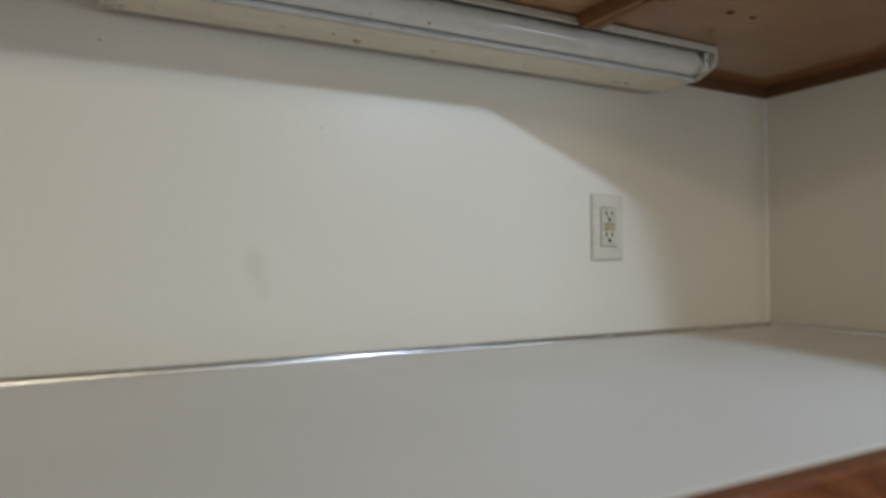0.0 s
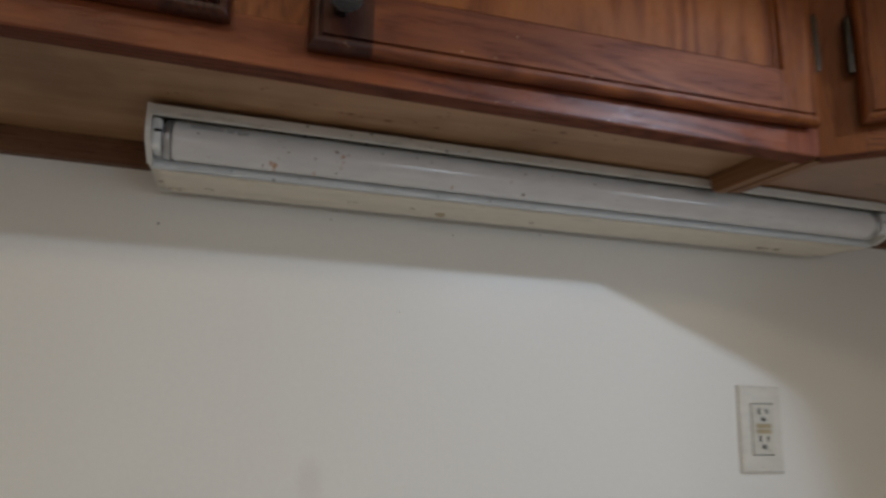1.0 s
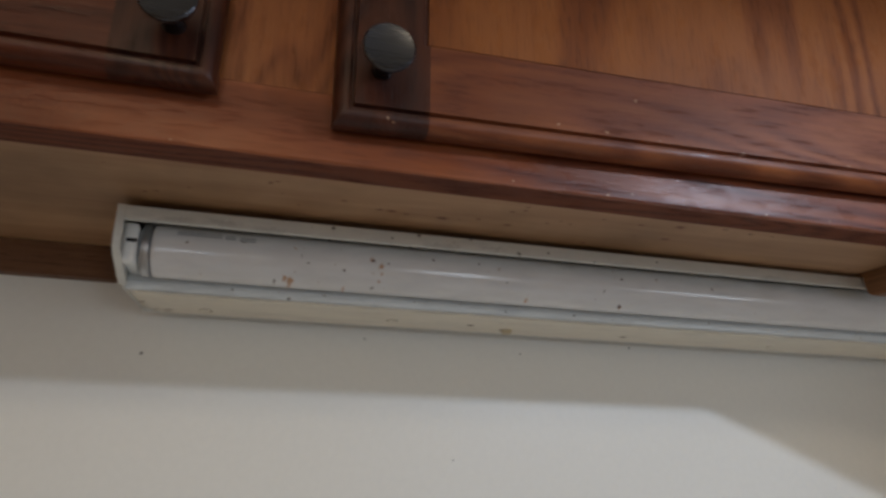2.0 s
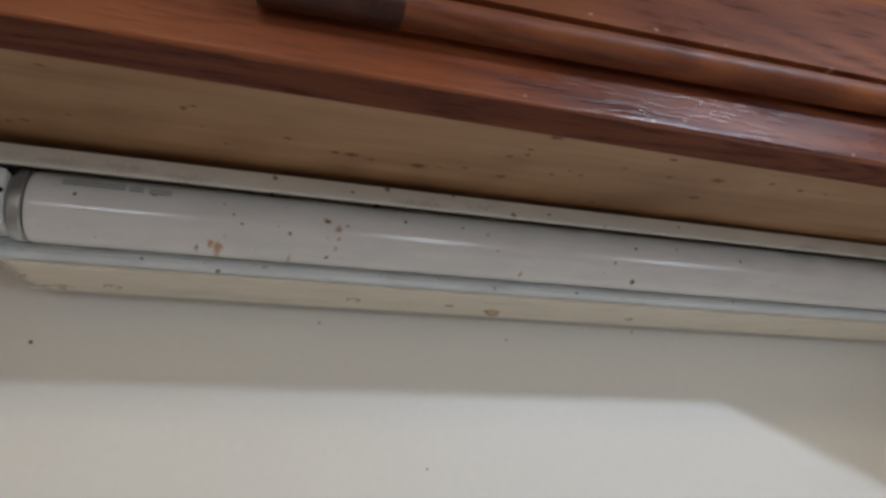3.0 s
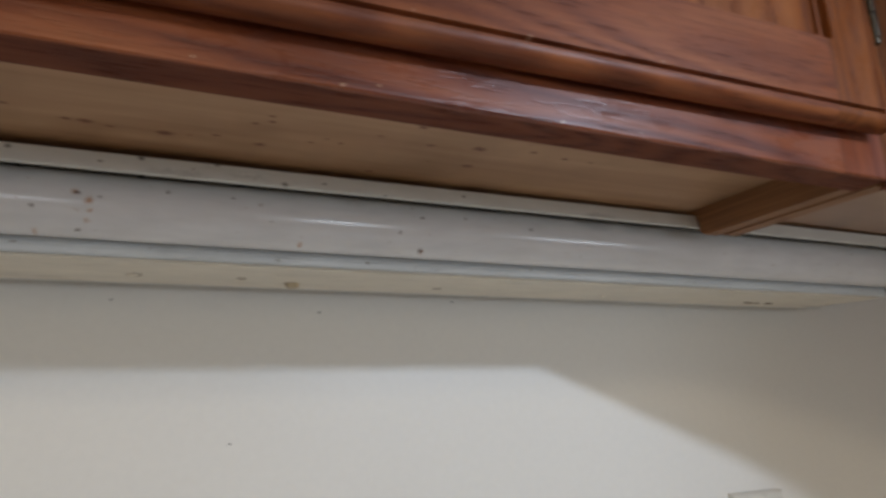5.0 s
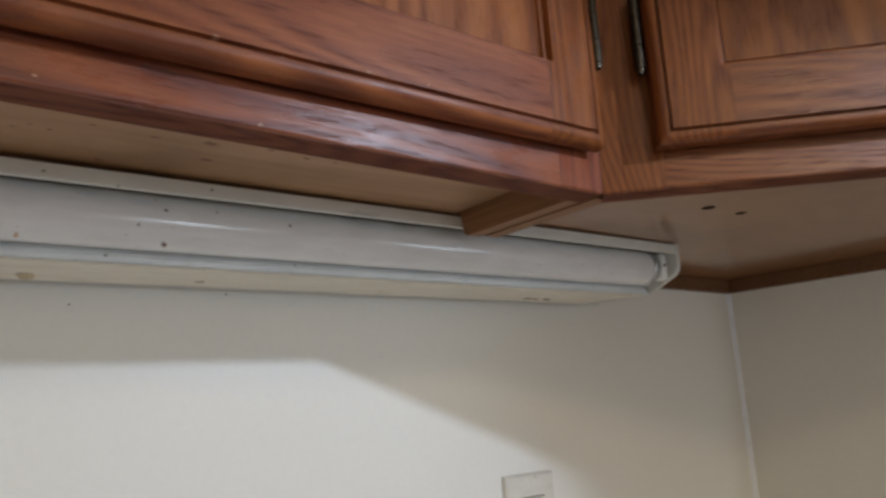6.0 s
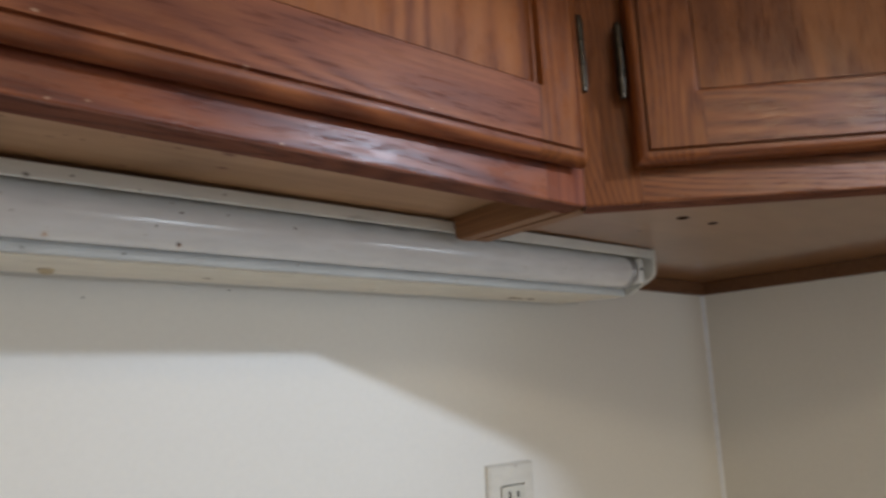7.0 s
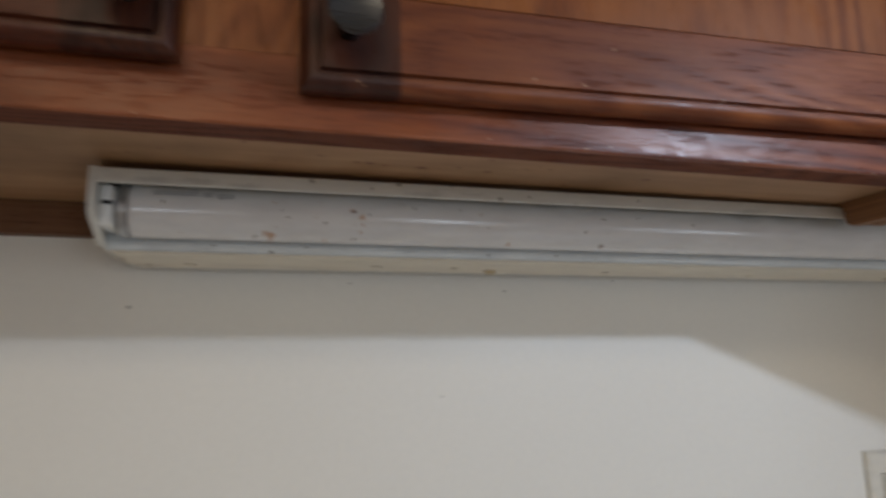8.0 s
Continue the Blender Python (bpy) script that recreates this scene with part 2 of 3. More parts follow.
def make_wall(name, tint, marks=()):
    m, nt, b = nodes(name, 0.42)
    big = noise_tex(nt, coords(nt), 3.0, 4, 0.55)
    col = ramp(nt, big, [(0.3, tuple(c * 0.97 for c in tint)), (0.7, tint)])
    sm = noise_tex(nt, coords(nt), 160, 3, 0.6)
    col = mix(nt, 0.05, col, ramp(nt, sm, [(0.3, grey(0.4)), (0.7, grey(1.0))]), "MULTIPLY")
    if marks:
        col = spots(nt, col, marks, (0, 2), (0.05, 0.035, 0.02), jitter=0.0006, long=1.1)
        # a faint brown rub mark
        col = spots(nt, col, [(0.222, 1.045, 26)], (0, 2), (0.40, 0.30, 0.26), jitter=0.016, power=0.15, long=0.6)
        col = spots(nt, col, [(0.232, 1.015, 20)], (0, 2), (0.40, 0.30, 0.26), jitter=0.014, power=0.10, long=0.6)
    link(nt, col, b.inputs["Base Color"])
    bump(nt, b, noise_tex(nt, coords(nt), 900, 2), 0.06, 0.0003)
    return m


CREAM = (0.79, 0.765, 0.705)
wall_mat = make_wall("wall_laminate", CREAM,
                     [(0.04, 1.313, 1.5), (0.495, 1.345, 1.0), (0.226, 1.337, 0.9), (0.377, 1.332, 0.9), (0.312, 1.233, 0.9)])
side_mat = make_wall("side_laminate", CREAM)
room_mat = make_wall("room_paint", (0.78, 0.76, 0.71))


def make_counter():
    m, nt, b = nodes("counter_laminate", 0.30)
    sm = noise_tex(nt, coords(nt), 350, 3, 0.7)
    big = noise_tex(nt, coords(nt), 4, 2, 0.4)
    col = ramp(nt, sm, [(0.3, (0.80, 0.79, 0.765)), (0.7, (0.85, 0.84, 0.815))])
    col = mix(nt, ramp(nt, big, [(0.35, grey(0.0)), (0.8, grey(0.18))]), col, (0.58, 0.55, 0.50))
    link(nt, col, b.inputs["Base Color"])
    link(nt, math_node(nt, "MULTIPLY_ADD", big, 0.06, 0.36), b.inputs["Roughness"])
    bump(nt, b, sm, 0.05, 0.0003)
    return m


counter_mat = make_counter()


def make_metal(name, tint, rough, wear=0.15):
    m, nt, b = nodes(name, rough, 1.0)
    n = noise_tex(nt, coords(nt, (3, 60, 60)), 4, 5, 0.6)
    link(nt, ramp(nt, n, [(0.3, tuple(c * (1 - wear) for c in tint)), (0.7, tint)]), b.inputs["Base Color"])
    link(nt, math_node(nt, "MULTIPLY_ADD", n, 0.2, rough - 0.1), b.inputs["Roughness"])
    return m


alu = make_metal("aluminium_trim", (0.74, 0.74, 0.75), 0.27)
chrome = make_metal("knob_chrome", (0.095, 0.098, 0.11), 0.27)
ferrule_mat = make_metal("tube_cap_metal", (0.52, 0.53, 0.55), 0.42)
hinge_mat = make_metal("hinge_bronze", (0.07, 0.058, 0.045), 0.38, 0.5)


def make_paint(name, tint, rough, marks=None, axes=(0, 2), dirt=(0.07, 0.045, 0.03), patch=0.35, power=0.9, smudge=()):
    m, nt, b = nodes(name, rough)
    n = noise_tex(nt, coords(nt, (1, 3, 3)), 28, 5, 0.65)
    col = ramp(nt, n, [(0.35, tuple(c * 0.90 for c in tint)), (0.65, tint)])
    g = noise_tex(nt, coords(nt, (1, 4, 4)), 11, 6, 0.7)
    col = mix(nt, ramp(nt, g, [(0.56, grey(0.0)), (0.72, grey(patch))]), col, tuple(c * 0.45 for c in tint))
    fl = noise_tex(nt, coords(nt), 210, 2, 0.5)
    col = mix(nt, ramp(nt, fl, [(0.72, grey(0.0)), (0.76, grey(0.55))]), col, (0.16, 0.10, 0.06))
    if smudge:
        col = spots(nt, col, smudge, (0, 2), tuple(c * 0.5 for c in tint), jitter=0.004, power=0.42, long=7.0)
    if marks:
        col = spots(nt, col, marks, axes, dirt, jitter=0.0014, power=power, long=1.25)
    link(nt, col, b.inputs["Base Color"])
    link(nt, math_node(nt, "MULTIPLY_ADD", g, 0.25, rough - 0.12), b.inputs["Roughness"])
    bump(nt, b, n, 0.08, 0.0004)
    return m, nt, b


flange_mat = make_paint("fixture_white_enamel", (0.68, 0.67, 0.62), 0.38,
                        [(x, z + 0.0048, r) for x, z, r in ((0.180, 1.390, 1.4), (0.223, 1.387, 1.0), (0.243, 1.391, 1.5), (0.322, 1.384, 1.6), (0.346, 1.387, 1.1),
                         (0.385, 1.383, 0.9), (0.441, 1.388, 1.0), (0.283, 1.392, 1.3))], smudge=[(0.105, 1.3905, 2.2), (0.135, 1.3890, 2.0), (0.262, 1.3890, 2.4), (0.30, 1.391, 1.6), (0.075, 1.390, 2.0), (0.55, 1.389, 2.4)])[0]
lip_mat = make_paint("reflector_white_enamel", (0.66, 0.685, 0.69), 0.30,
                     [(0.154, 1.350, 1.5), (0.326, 1.352, 0.9), (0.386, 1.353, 1.0), (0.113, 1.354, 0.9)])[0]
tray_mat = make_paint("fixture_cream_enamel", (0.78, 0.71, 0.585), 0.42,
                      [(0.091, 0.754, 1.6), (0.062, 0.758, 1.9), (0.242, 0.744, 1.6), (0.309, 0.742, 1.2), (0.344, 0.753, 4.2),
                       (0.459, 0.749, 1.4), (0.044, 0.751, 3.2), (0.800, 0.752, 2.4), (0.826, 0.752, 2.4), (0.060, 0.768, 3.0), (0.052, 0.762, 2.5)],
                      (0, 1), (0.20, 0.12, 0.06), power=0.9)[0]
holder_mat = make_paint("lampholder_white", (0.86, 0.86, 0.84), 0.35)[0]


def make_tube():
    m, nt, b = nodes("tube_glass", 0.16)
    n = noise_tex(nt, coords(nt, (1, 4, 4)), 22, 4, 0.6)
    col = ramp(nt, n, [(0.35, (0.650, 0.637, 0.630)), (0.65, (0.725, 0.712, 0.705))])
    fl = noise_tex(nt, coords(nt), 260, 2, 0.5)
    col = mix(nt, ramp(nt, fl, [(0.715, grey(0.0)), (0.75, grey(0.5))]), col, (0.30, 0.17, 0.09))
    # faint grey dirt by the print; patches further along paint the gap's shade
    col = spots(nt, col, [(0.085, 1.3905, 6), (0.115, 1.3915, 5), (0.10, 1.389, 3), (0.37, 1.3910, 7), (0.56, 1.3905, 9), (0.60, 1.3912, 8)], (0, 2), (0.22, 0.21, 0.19), jitter=0.004, power=0.25, long=2.2)
    col = spots(nt, col, TUBE_RUST, (0, 2), (0.42, 0.175, 0.035), jitter=0.0024, power=0.78, long=0.9)
    col = spots(nt, col, TUBE_DARK, (0, 2), (0.075, 0.030, 0.018), jitter=0.0017, power=0.92, long=1.15)
    link(nt, col, b.inputs["Base Color"])
    d = noise_tex(nt, coords(nt, (1, 2, 2)), 16, 5, 0.7)
    link(nt, math_node(nt, "MULTIPLY_ADD", d, 0.22, 0.06), b.inputs["Roughness"])
    return m


TUBE_DARK = [(0.212, 1.372, 1.7), (0.223, 1.371, 1.0), (0.160, 1.371, 0.8), (0.165, 1.367, 0.8), (0.191, 1.365, 1.0),
             (0.213, 1.3575, 0.8), (0.258, 1.377, 1.0), (0.294, 1.377, 0.7), (0.417, 1.3578, 1.5), (0.400, 1.366, 1.0),
             (0.416, 1.375, 0.9), (0.449, 1.378, 0.8), (0.119, 1.377, 1.1), (0.142, 1.357, 0.9), (0.317, 1.366, 0.7),
             (0.500, 1.374, 1.0), (0.081, 1.373, 0.8)]
TUBE_RUST = [(0.211, 1.3725, 2.2), (0.218, 1.369, 2.6), (0.219, 1.365, 1.3), (0.153, 1.3575, 3.0), (0.149, 1.3585, 1.8), (0.418, 1.3575, 1.5), (0.336, 1.3575, 1.5), (0.217, 1.361, 1.0), (0.192, 1.3562, 1.4), (0.155, 1.376, 0.8)]


def level(marks):
    """Marks brought into the lamp's own frame, which hangs a little lower at its far end."""
    return [(x, z + (0.0024 - 0.0052 * (x - 0.75)) * min(1.0, max(0.0, (z - 1.3535) / 0.02)), r) for x, z, r in marks]


TUBE_DARK, TUBE_RUST = level(TUBE_DARK), level(TUBE_RUST)
tube_mat = make_tube()


def plain(name, tint, rough=0.5, patch=0.2):
    return make_paint(name, tint, rough, patch=patch)[0]


black_mat = nodes("dark_gap", 0.7)[0]
black_mat.node_tree.nodes["Principled BSDF"].inputs["Specular IOR Level"].default_value = 0.1
black_mat.node_tree.nodes["Principled BSDF"].inputs["Base Color"].default_value = (0.012, 0.010, 0.009, 1)
ink_mat = nodes("tube_print", 0.6)[0]
ink_mat.node_tree.nodes["Principled BSDF"].inputs["Base Color"].default_value = (0.36, 0.36, 0.37, 1)
plate_mat = plain("outlet_almond", (0.70, 0.665, 0.585), 0.35, 0.1)
socket_mat = plain("outlet_ivory", (0.64, 0.615, 0.53), 0.3, 0.1)
button_mat = plain("outlet_button_tan", (0.44, 0.36, 0.22), 0.4, 0.2)
floor_mat = plain("floor_vinyl", (0.24, 0.19, 0.14), 0.45)
edge_mat = make_edge_ply()
scuff_mat = plain("scuff_brown", (0.22, 0.15, 0.09), 0.6)
chip_mat = plain("paint_chip_tan", (0.52, 0.42, 0.27), 0.6, 0.5)
hole_mat = nodes("screw_hole_brown", 0.9, spec=0.05)[0]
hole_mat.node_tree.nodes["Principled BSDF"].inputs["Base Color"].default_value = (0.030, 0.012, 0.006, 1)
caulk_mat = plain("corner_caulk", (0.82, 0.84, 0.88), 0.35, 0.15)


# ---- mesh helpers ----
def box(bm, x0, x1, y0, y1, z0, z1, bevel=0.0, seg=2):
    vs = [bm.verts.new((x, y, z)) for x in (x0, x1) for y in (y0, y1) for z in (z0, z1)]
    fs = [bm.faces.new([vs[i] for i in f]) for f in
          ((0, 1, 3, 2), (4, 6, 7, 5), (0, 4, 5, 1), (2, 3, 7, 6), (0, 2, 6, 4), (1, 5, 7, 3))]
    if bevel:
        es = {e for f in fs for e in f.edges}
        bmesh.ops.bevel(bm, geom=list(es), offset=bevel, segments=seg, affect="EDGES", profile=0.5)
    return bm


def boxed(*args, **kw):
    return box(bmesh.new(), *args, **kw)


def prism(bm, profile, x0, x1, axis="x"):
    """A closed outline in two axes drawn out along the third."""
    def point(a, b, c):
        return (c, a, b) if axis == "x" else (a, b, c) if axis == "z" else (a, c, b)
    first = [bm.verts.new(point(a, b, x0)) for a, b in profile]
    last = [bm.verts.new(point(a, b, x1)) for a, b in profile]
    n = len(profile)
    for i in range(n):
        bm.faces.new((first[i], first[(i + 1) % n], last[(i + 1) % n], last[i]))
    bm.faces.new(first[::-1])
    bm.faces.new(last)
    bmesh.ops.recalc_face_normals(bm, faces=bm.faces)
    return bm


def lathe(bm, profile, m, seg=32):
    """Turns (radius, height) points round the local z axis of the pose m."""
    rings = []
    for r, h in profile:
        if r < 1e-6:
            rings.append([bm.verts.new(m @ Vector((0, 0, h)))])
        else:
            rings.append([bm.verts.new(m @ Vector((r * math.cos(a), r * math.sin(a), h)))
                          for a in (2 * math.pi * i / seg for i in range(seg))])
    for a, b in zip(rings, rings[1:]):
        for i in range(seg):
            q = [a[i % len(a)], a[(i + 1) % len(a)], b[(i + 1) % len(b)], b[i % len(b)]]
            q = list(dict.fromkeys(q))
            if len(q) > 2:
                bm.faces.new(q)
    bmesh.ops.recalc_face_normals(bm, faces=bm.faces)
    return bm


def bar(x0, x1, y0, y1, z0, z1, r=0.0016, wear=0.0007):
    """A rail with its lower front edge worn round and uneven, square at its ends."""
    bm = bmesh.new()
    rows, rng = [], random.Random(int(1000 * (x1 - x0)))
    n = max(2, int((x1 - x0) / 0.006))
    drift = 0.0
    for i in range(n + 1):
        x = x0 + (x1 - x0) * i / n
        drift = 0.8 * drift + rng.uniform(-0.5, 0.5) * wear
        q = max(0.0006, r + drift + rng.uniform(-0.25, 0.25) * wear)
        pts = [(y0, z1), (y0, z0 + q * 1.3), (y0 + 0.12 * q, z0 + 0.62 * q), (y0 + 0.45 * q, z0 + 0.2 * q), (y0 + 1.2 * q, z0),
               (y1 - 0.001, z0), (y1, z0 + 0.001), (y1, z1)]
        rows.append([bm.verts.new((x, y, z)) for y, z in pts])
    m = len(rows[0])
    for a, b in zip(rows, rows[1:]):
        for i in range(m):
            f = bm.faces.new((a[i], a[(i + 1) % m], b[(i + 1) % m], b[i]))
            f.material_index = 1 if i in (4, 5) else 0
    bm.faces.new(rows[0][::-1])
    bm.faces.new(rows[-1])
    bmesh.ops.recalc_face_normals(bm, faces=bm.faces)
    return bm


def part(name, bm, material, parent=None, label="", smooth=False, basis=None):
    me = bpy.data.meshes.new(name)
    bm.to_mesh(me)
    bm.free()
    for m in material if isinstance(material, tuple) else (material,):
        me.materials.append(m)
    if smooth:
        me.shade_smooth()
        me.set_sharp_from_angle(angle=radians(35))
    ob = new(name, me)
    if parent:
        ob.parent = parent
        if parent.type == "EMPTY":
            ob.matrix_parent_inverse = parent.matrix_basis.inverted()
    if basis is not None:
        ob.matrix_basis = basis
    if label:
        tagged(ob, label)
    return ob


def thing(name, at, label, category, group="", kind=""):
    ob = new(name)
    ob.empty_display_size = 0.05
    ob.matrix_basis = Matrix.Translation(at)
    return tagged(ob, label, category, group, kind)


def setting(name, bm, material, label, category):
    return tagged(part(name, bm, material), label, category, kind="structure")


# ---- the room ----
X0, X1, Y0 = -2.4, 4.2, -3.3
setting("floor", boxed(X0, X1, Y0, WALL_Y, -0.1, 0), floor_mat, "worn tan vinyl kitchen floor", "floor")
setting("ceiling", boxed(X0, X1, Y0, WALL_Y, CEIL, CEIL + 0.1), room_mat, "plain off-white painted kitchen ceiling", "ceiling")
setting("wall_north", boxed(X0, WALL_X + 0.12, WALL_Y, WALL_Y + 0.12, 0, CEIL), wall_mat,
        "cream laminate-covered wall behind the counter", "wall")
setting("wall_east", boxed(WALL_X, WALL_X + 0.12, 0.02, WALL_Y - 0.001, 0, CEIL), side_mat,
        "cream laminate side wall closing the counter", "wall")
setting("wall_west", boxed(X0 - 0.12, X0, Y0, WALL_Y + 0.12, 0, CEIL), room_mat, "plain off-white painted wall", "wall")
setting("wall_far_east", boxed(X1, X1 + 0.12, Y0, WALL_Y + 0.12, 0, CEIL), room_mat, "plain off-white painted wall", "wall")
setting("wall_alcove", boxed(WALL_X + 0.121, X1, WALL_Y, WALL_Y + 0.12, 0, CEIL), room_mat, "plain off-white painted wall", "wall")
bm = bmesh.new()
for a, b in ((X0 - 0.12, -1.02), (-0.22, 1.19), (1.53, 2.95), (3.65, X1 + 0.12)):
    box(bm, a, b, Y0 - 0.12, Y0, 0, CEIL)
for a, b in ((-1.02, -0.22), (1.19, 1.53), (2.95, 3.65)):
    box(bm, a, b, Y0 - 0.12, Y0, 0, 0.45)
    box(bm, a, b, Y0 - 0.12, Y0, 1.70, CEIL)
setting("wall_south", bm, room_mat, "plain off-white painted wall with three window openings", "wall")


# metal strips along the counter and caulk in the corner
def bead(size):
    """A quarter-round bead in the corner."""
    arc = [(-size * math.cos(math.pi / 2 * i / 10), size * math.sin(math.pi / 2 * i / 10)) for i in range(11)]
    return [(0.001, -0.0005), (-size, -0.0005)] + arc + [(0.001, size)]


bm = prism(bmesh.new(), [(WALL_Y + a, COUNTER + b) for a, b in bead(0.0085)], -0.17, WALL_X - 0.002)
setting("trim_back", bm, alu, "thin shiny aluminium strip where counter meets wall", "trim")
bm = prism(bmesh.new(), [(WALL_X + a, COUNTER + b) for a, b in bead(0.0085)], 0.10, WALL_Y - 0.012, axis="y")
setting("trim_side", bm, alu, "thin aluminium strip where counter meets side wall", "trim")
bm = prism(bmesh.new(), [(WALL_X + a, WALL_Y + b) for a, b in ((0.001, 0.001), (-0.0058, 0.001), (-0.0038, -0.0016), (-0.0016, -0.0038), (0.001, -0.0058))],
           COUNTER + 0.011, 1.379, axis="z")
setting("trim_corner", bm, caulk_mat, "pale bluish caulked seam up the wall corner", "trim")


# ---- counter ----
def countertop():
    t = thing("countertop", (0, 0.5, COUNTER - 0.038), "off-white laminate countertop with an oak front edge", "countertop")
    part("top", boxed(-0.17, WALL_X - 0.001, 0.196, WALL_Y - 0.001, COUNTER - 0.036, COUNTER, bevel=0.0012), counter_mat, t)
    part("front_edge", boxed(-0.17, WALL_X - 0.001, 0.176, 0.1955, COUNTER - 0.040, COUNTER - 0.0006, bevel=0.003, seg=3), oak_x_light, t,
         "varnished oak front edge")


def base_cabinet(x0, x1):
    t = thing("base_cabinet", ((x0 + x1) / 2, 0.5, 0), "varnished oak base cabinet under the counter", "cabinet", "base cabinets")
    part("body", boxed(x0 + 0.001, x1 - 0.001, 0.225, WALL_Y - 0.002, 0.1, COUNTER - 0.040), oak_z, t)
    part("toe_kick", boxed(x0 + 0.001, x1 - 0.001, 0.29, WALL_Y - 0.002, 0.0, 0.1), oak_strip, t)
    part("door", boxed(x0 + 0.03, x1 - 0.03, 0.205, 0.2245, 0.14, 0.70, bevel=0.006), oak_z, t)
    part("drawer_front", boxed(x0 + 0.03, x1 - 0.03, 0.205, 0.2245, 0.73, 0.85, bevel=0.006), oak_x, t)


countertop()
for a in range(2):
    base_cabinet(-0.17 + 0.7125 * a, -0.17 + 0.7125 * (a + 1) - 0.001)

# ---- cabinet doors ----
OUTER = ((0.0, 0.0076), (0.0006, 0.0049), (0.0013, 0.0034), (0.0024, 0.0022), (0.0038, 0.0012), (0.0056, 0.0006), (0.0074, 0.0007), (0.0080, 0.0014),
         (0.0083, 0.0030), (0.0096, 0.0030), (0.0100, 0.0))
THICK, LIP = 0.0172, 0.0140
INNER = ((0.0, 0.0076), (0.0012, 0.0074), (0.0020, 0.0050), (0.0046, 0.0045), (0.0052, 0.0))


def profile(table, e):
    if e >= table[-1][0]:
        return 0.0
    for (a, p), (b, q) in zip(table, table[1:]):
        if e <= b:
            return p + (q - p) * (e - a) / (b - a)
    return 0.0


def member(w, h, u0, u1, v0, v1, stile, rail):
    """A stile or rail of a door w by h, in u, depth, v: its moulded front, with a flat back."""
    def cuts(lo, hi, total, frame_w):
        c = {lo, hi}
        for e, _ in OUTER:
            c |= {e, total - e}
        for e, _ in INNER:
            c |= {frame_w - e, total - frame_w + e}
        return sorted(k for k in c if lo - 1e-7 <= k <= hi + 1e-7)
    us, vs = cuts(u0, u1, w, stile), cuts(v0, v1, h, rail)
    bm = bmesh.new()
    grid = []
    for u in us:
        row = []
        for v in vs:
            d = profile(OUTER, min(u, w - u, v, h - v))
            gu, gv = max(stile - u, u - (w - stile)), max(rail - v, v - (h - rail))
            inside = max(gu, gv) if max(gu, gv) > 0 else 0.0
            d = max(d, profile(INNER, inside)) if inside >= 0 else d
            row.append(bm.verts.new((u, d, v)))
        grid.append(row)
    for i in range(len(us) - 1):
        for j in range(len(vs) - 1):
            bm.faces.new((grid[i][j], grid[i + 1][j], grid[i + 1][j + 1], grid[i][j + 1]))
    rim = [r[0] for r in grid] + grid[-1][1:] + [r[-1] for r in grid[::-1]][1:] + grid[0][::-1][1:-1]
    def ring(depth, inset):
        cx, cz = min(max(inset, 0.0), w), min(max(inset, 0.0), h)
        return [bm.verts.new((min(max(p.co.x, cx), w - cx), max(p.co.y, depth), min(max(p.co.z, cz), h - cz))) for p in rim]
    loops = [rim, ring(0.0110, 0.0), ring(0.0130, 0.0006), ring(LIP, 0.0020)]
    for a, b in zip(loops, loops[1:]):
        for i in range(len(rim)):
            k = (i + 1) % len(rim)
            bm.faces.new((a[k], a[i], b[i], b[k]))
    bm.faces.new(loops[-1])
    bmesh.ops.recalc_face_normals(bm, faces=bm.faces)
    return bm


def knob_mesh(m):
    return lathe(bmesh.new(), [(0.0, -0.0002), (0.0054, 0.0), (0.0050, 0.003), (0.0048, 0.010), (0.0066, 0.0160), (0.0109, 0.0186),
                               (0.0125, 0.0198), (0.0129, 0.0212), (0.0126, 0.0224), (0.0118, 0.0230), (0.0112, 0.0228), (0.0, 0.0230)], m, 44)


def hinge_mesh(x, y, z0, z1):
    bm = bmesh.new()
    n = z1 - z0
    lathe(bm, [(0, -0.003), (0.0024, -0.002), (0.0029, 0), (0.0029, 0.0015), (0.0035, 0.002), (0.0035, n * 0.32), (0.0030, n * 0.33), (0.0035, n * 0.34),
               (0.0035, n * 0.66), (0.0030, n * 0.67), (0.0035, n * 0.68), (0.0035, n - 0.002), (0.0029, n - 0.0015), (0.0029, n), (0.0024, n + 0.002), (0, n + 0.003)],
          Matrix.Translation((x, y, z0)), 14)
    return bm


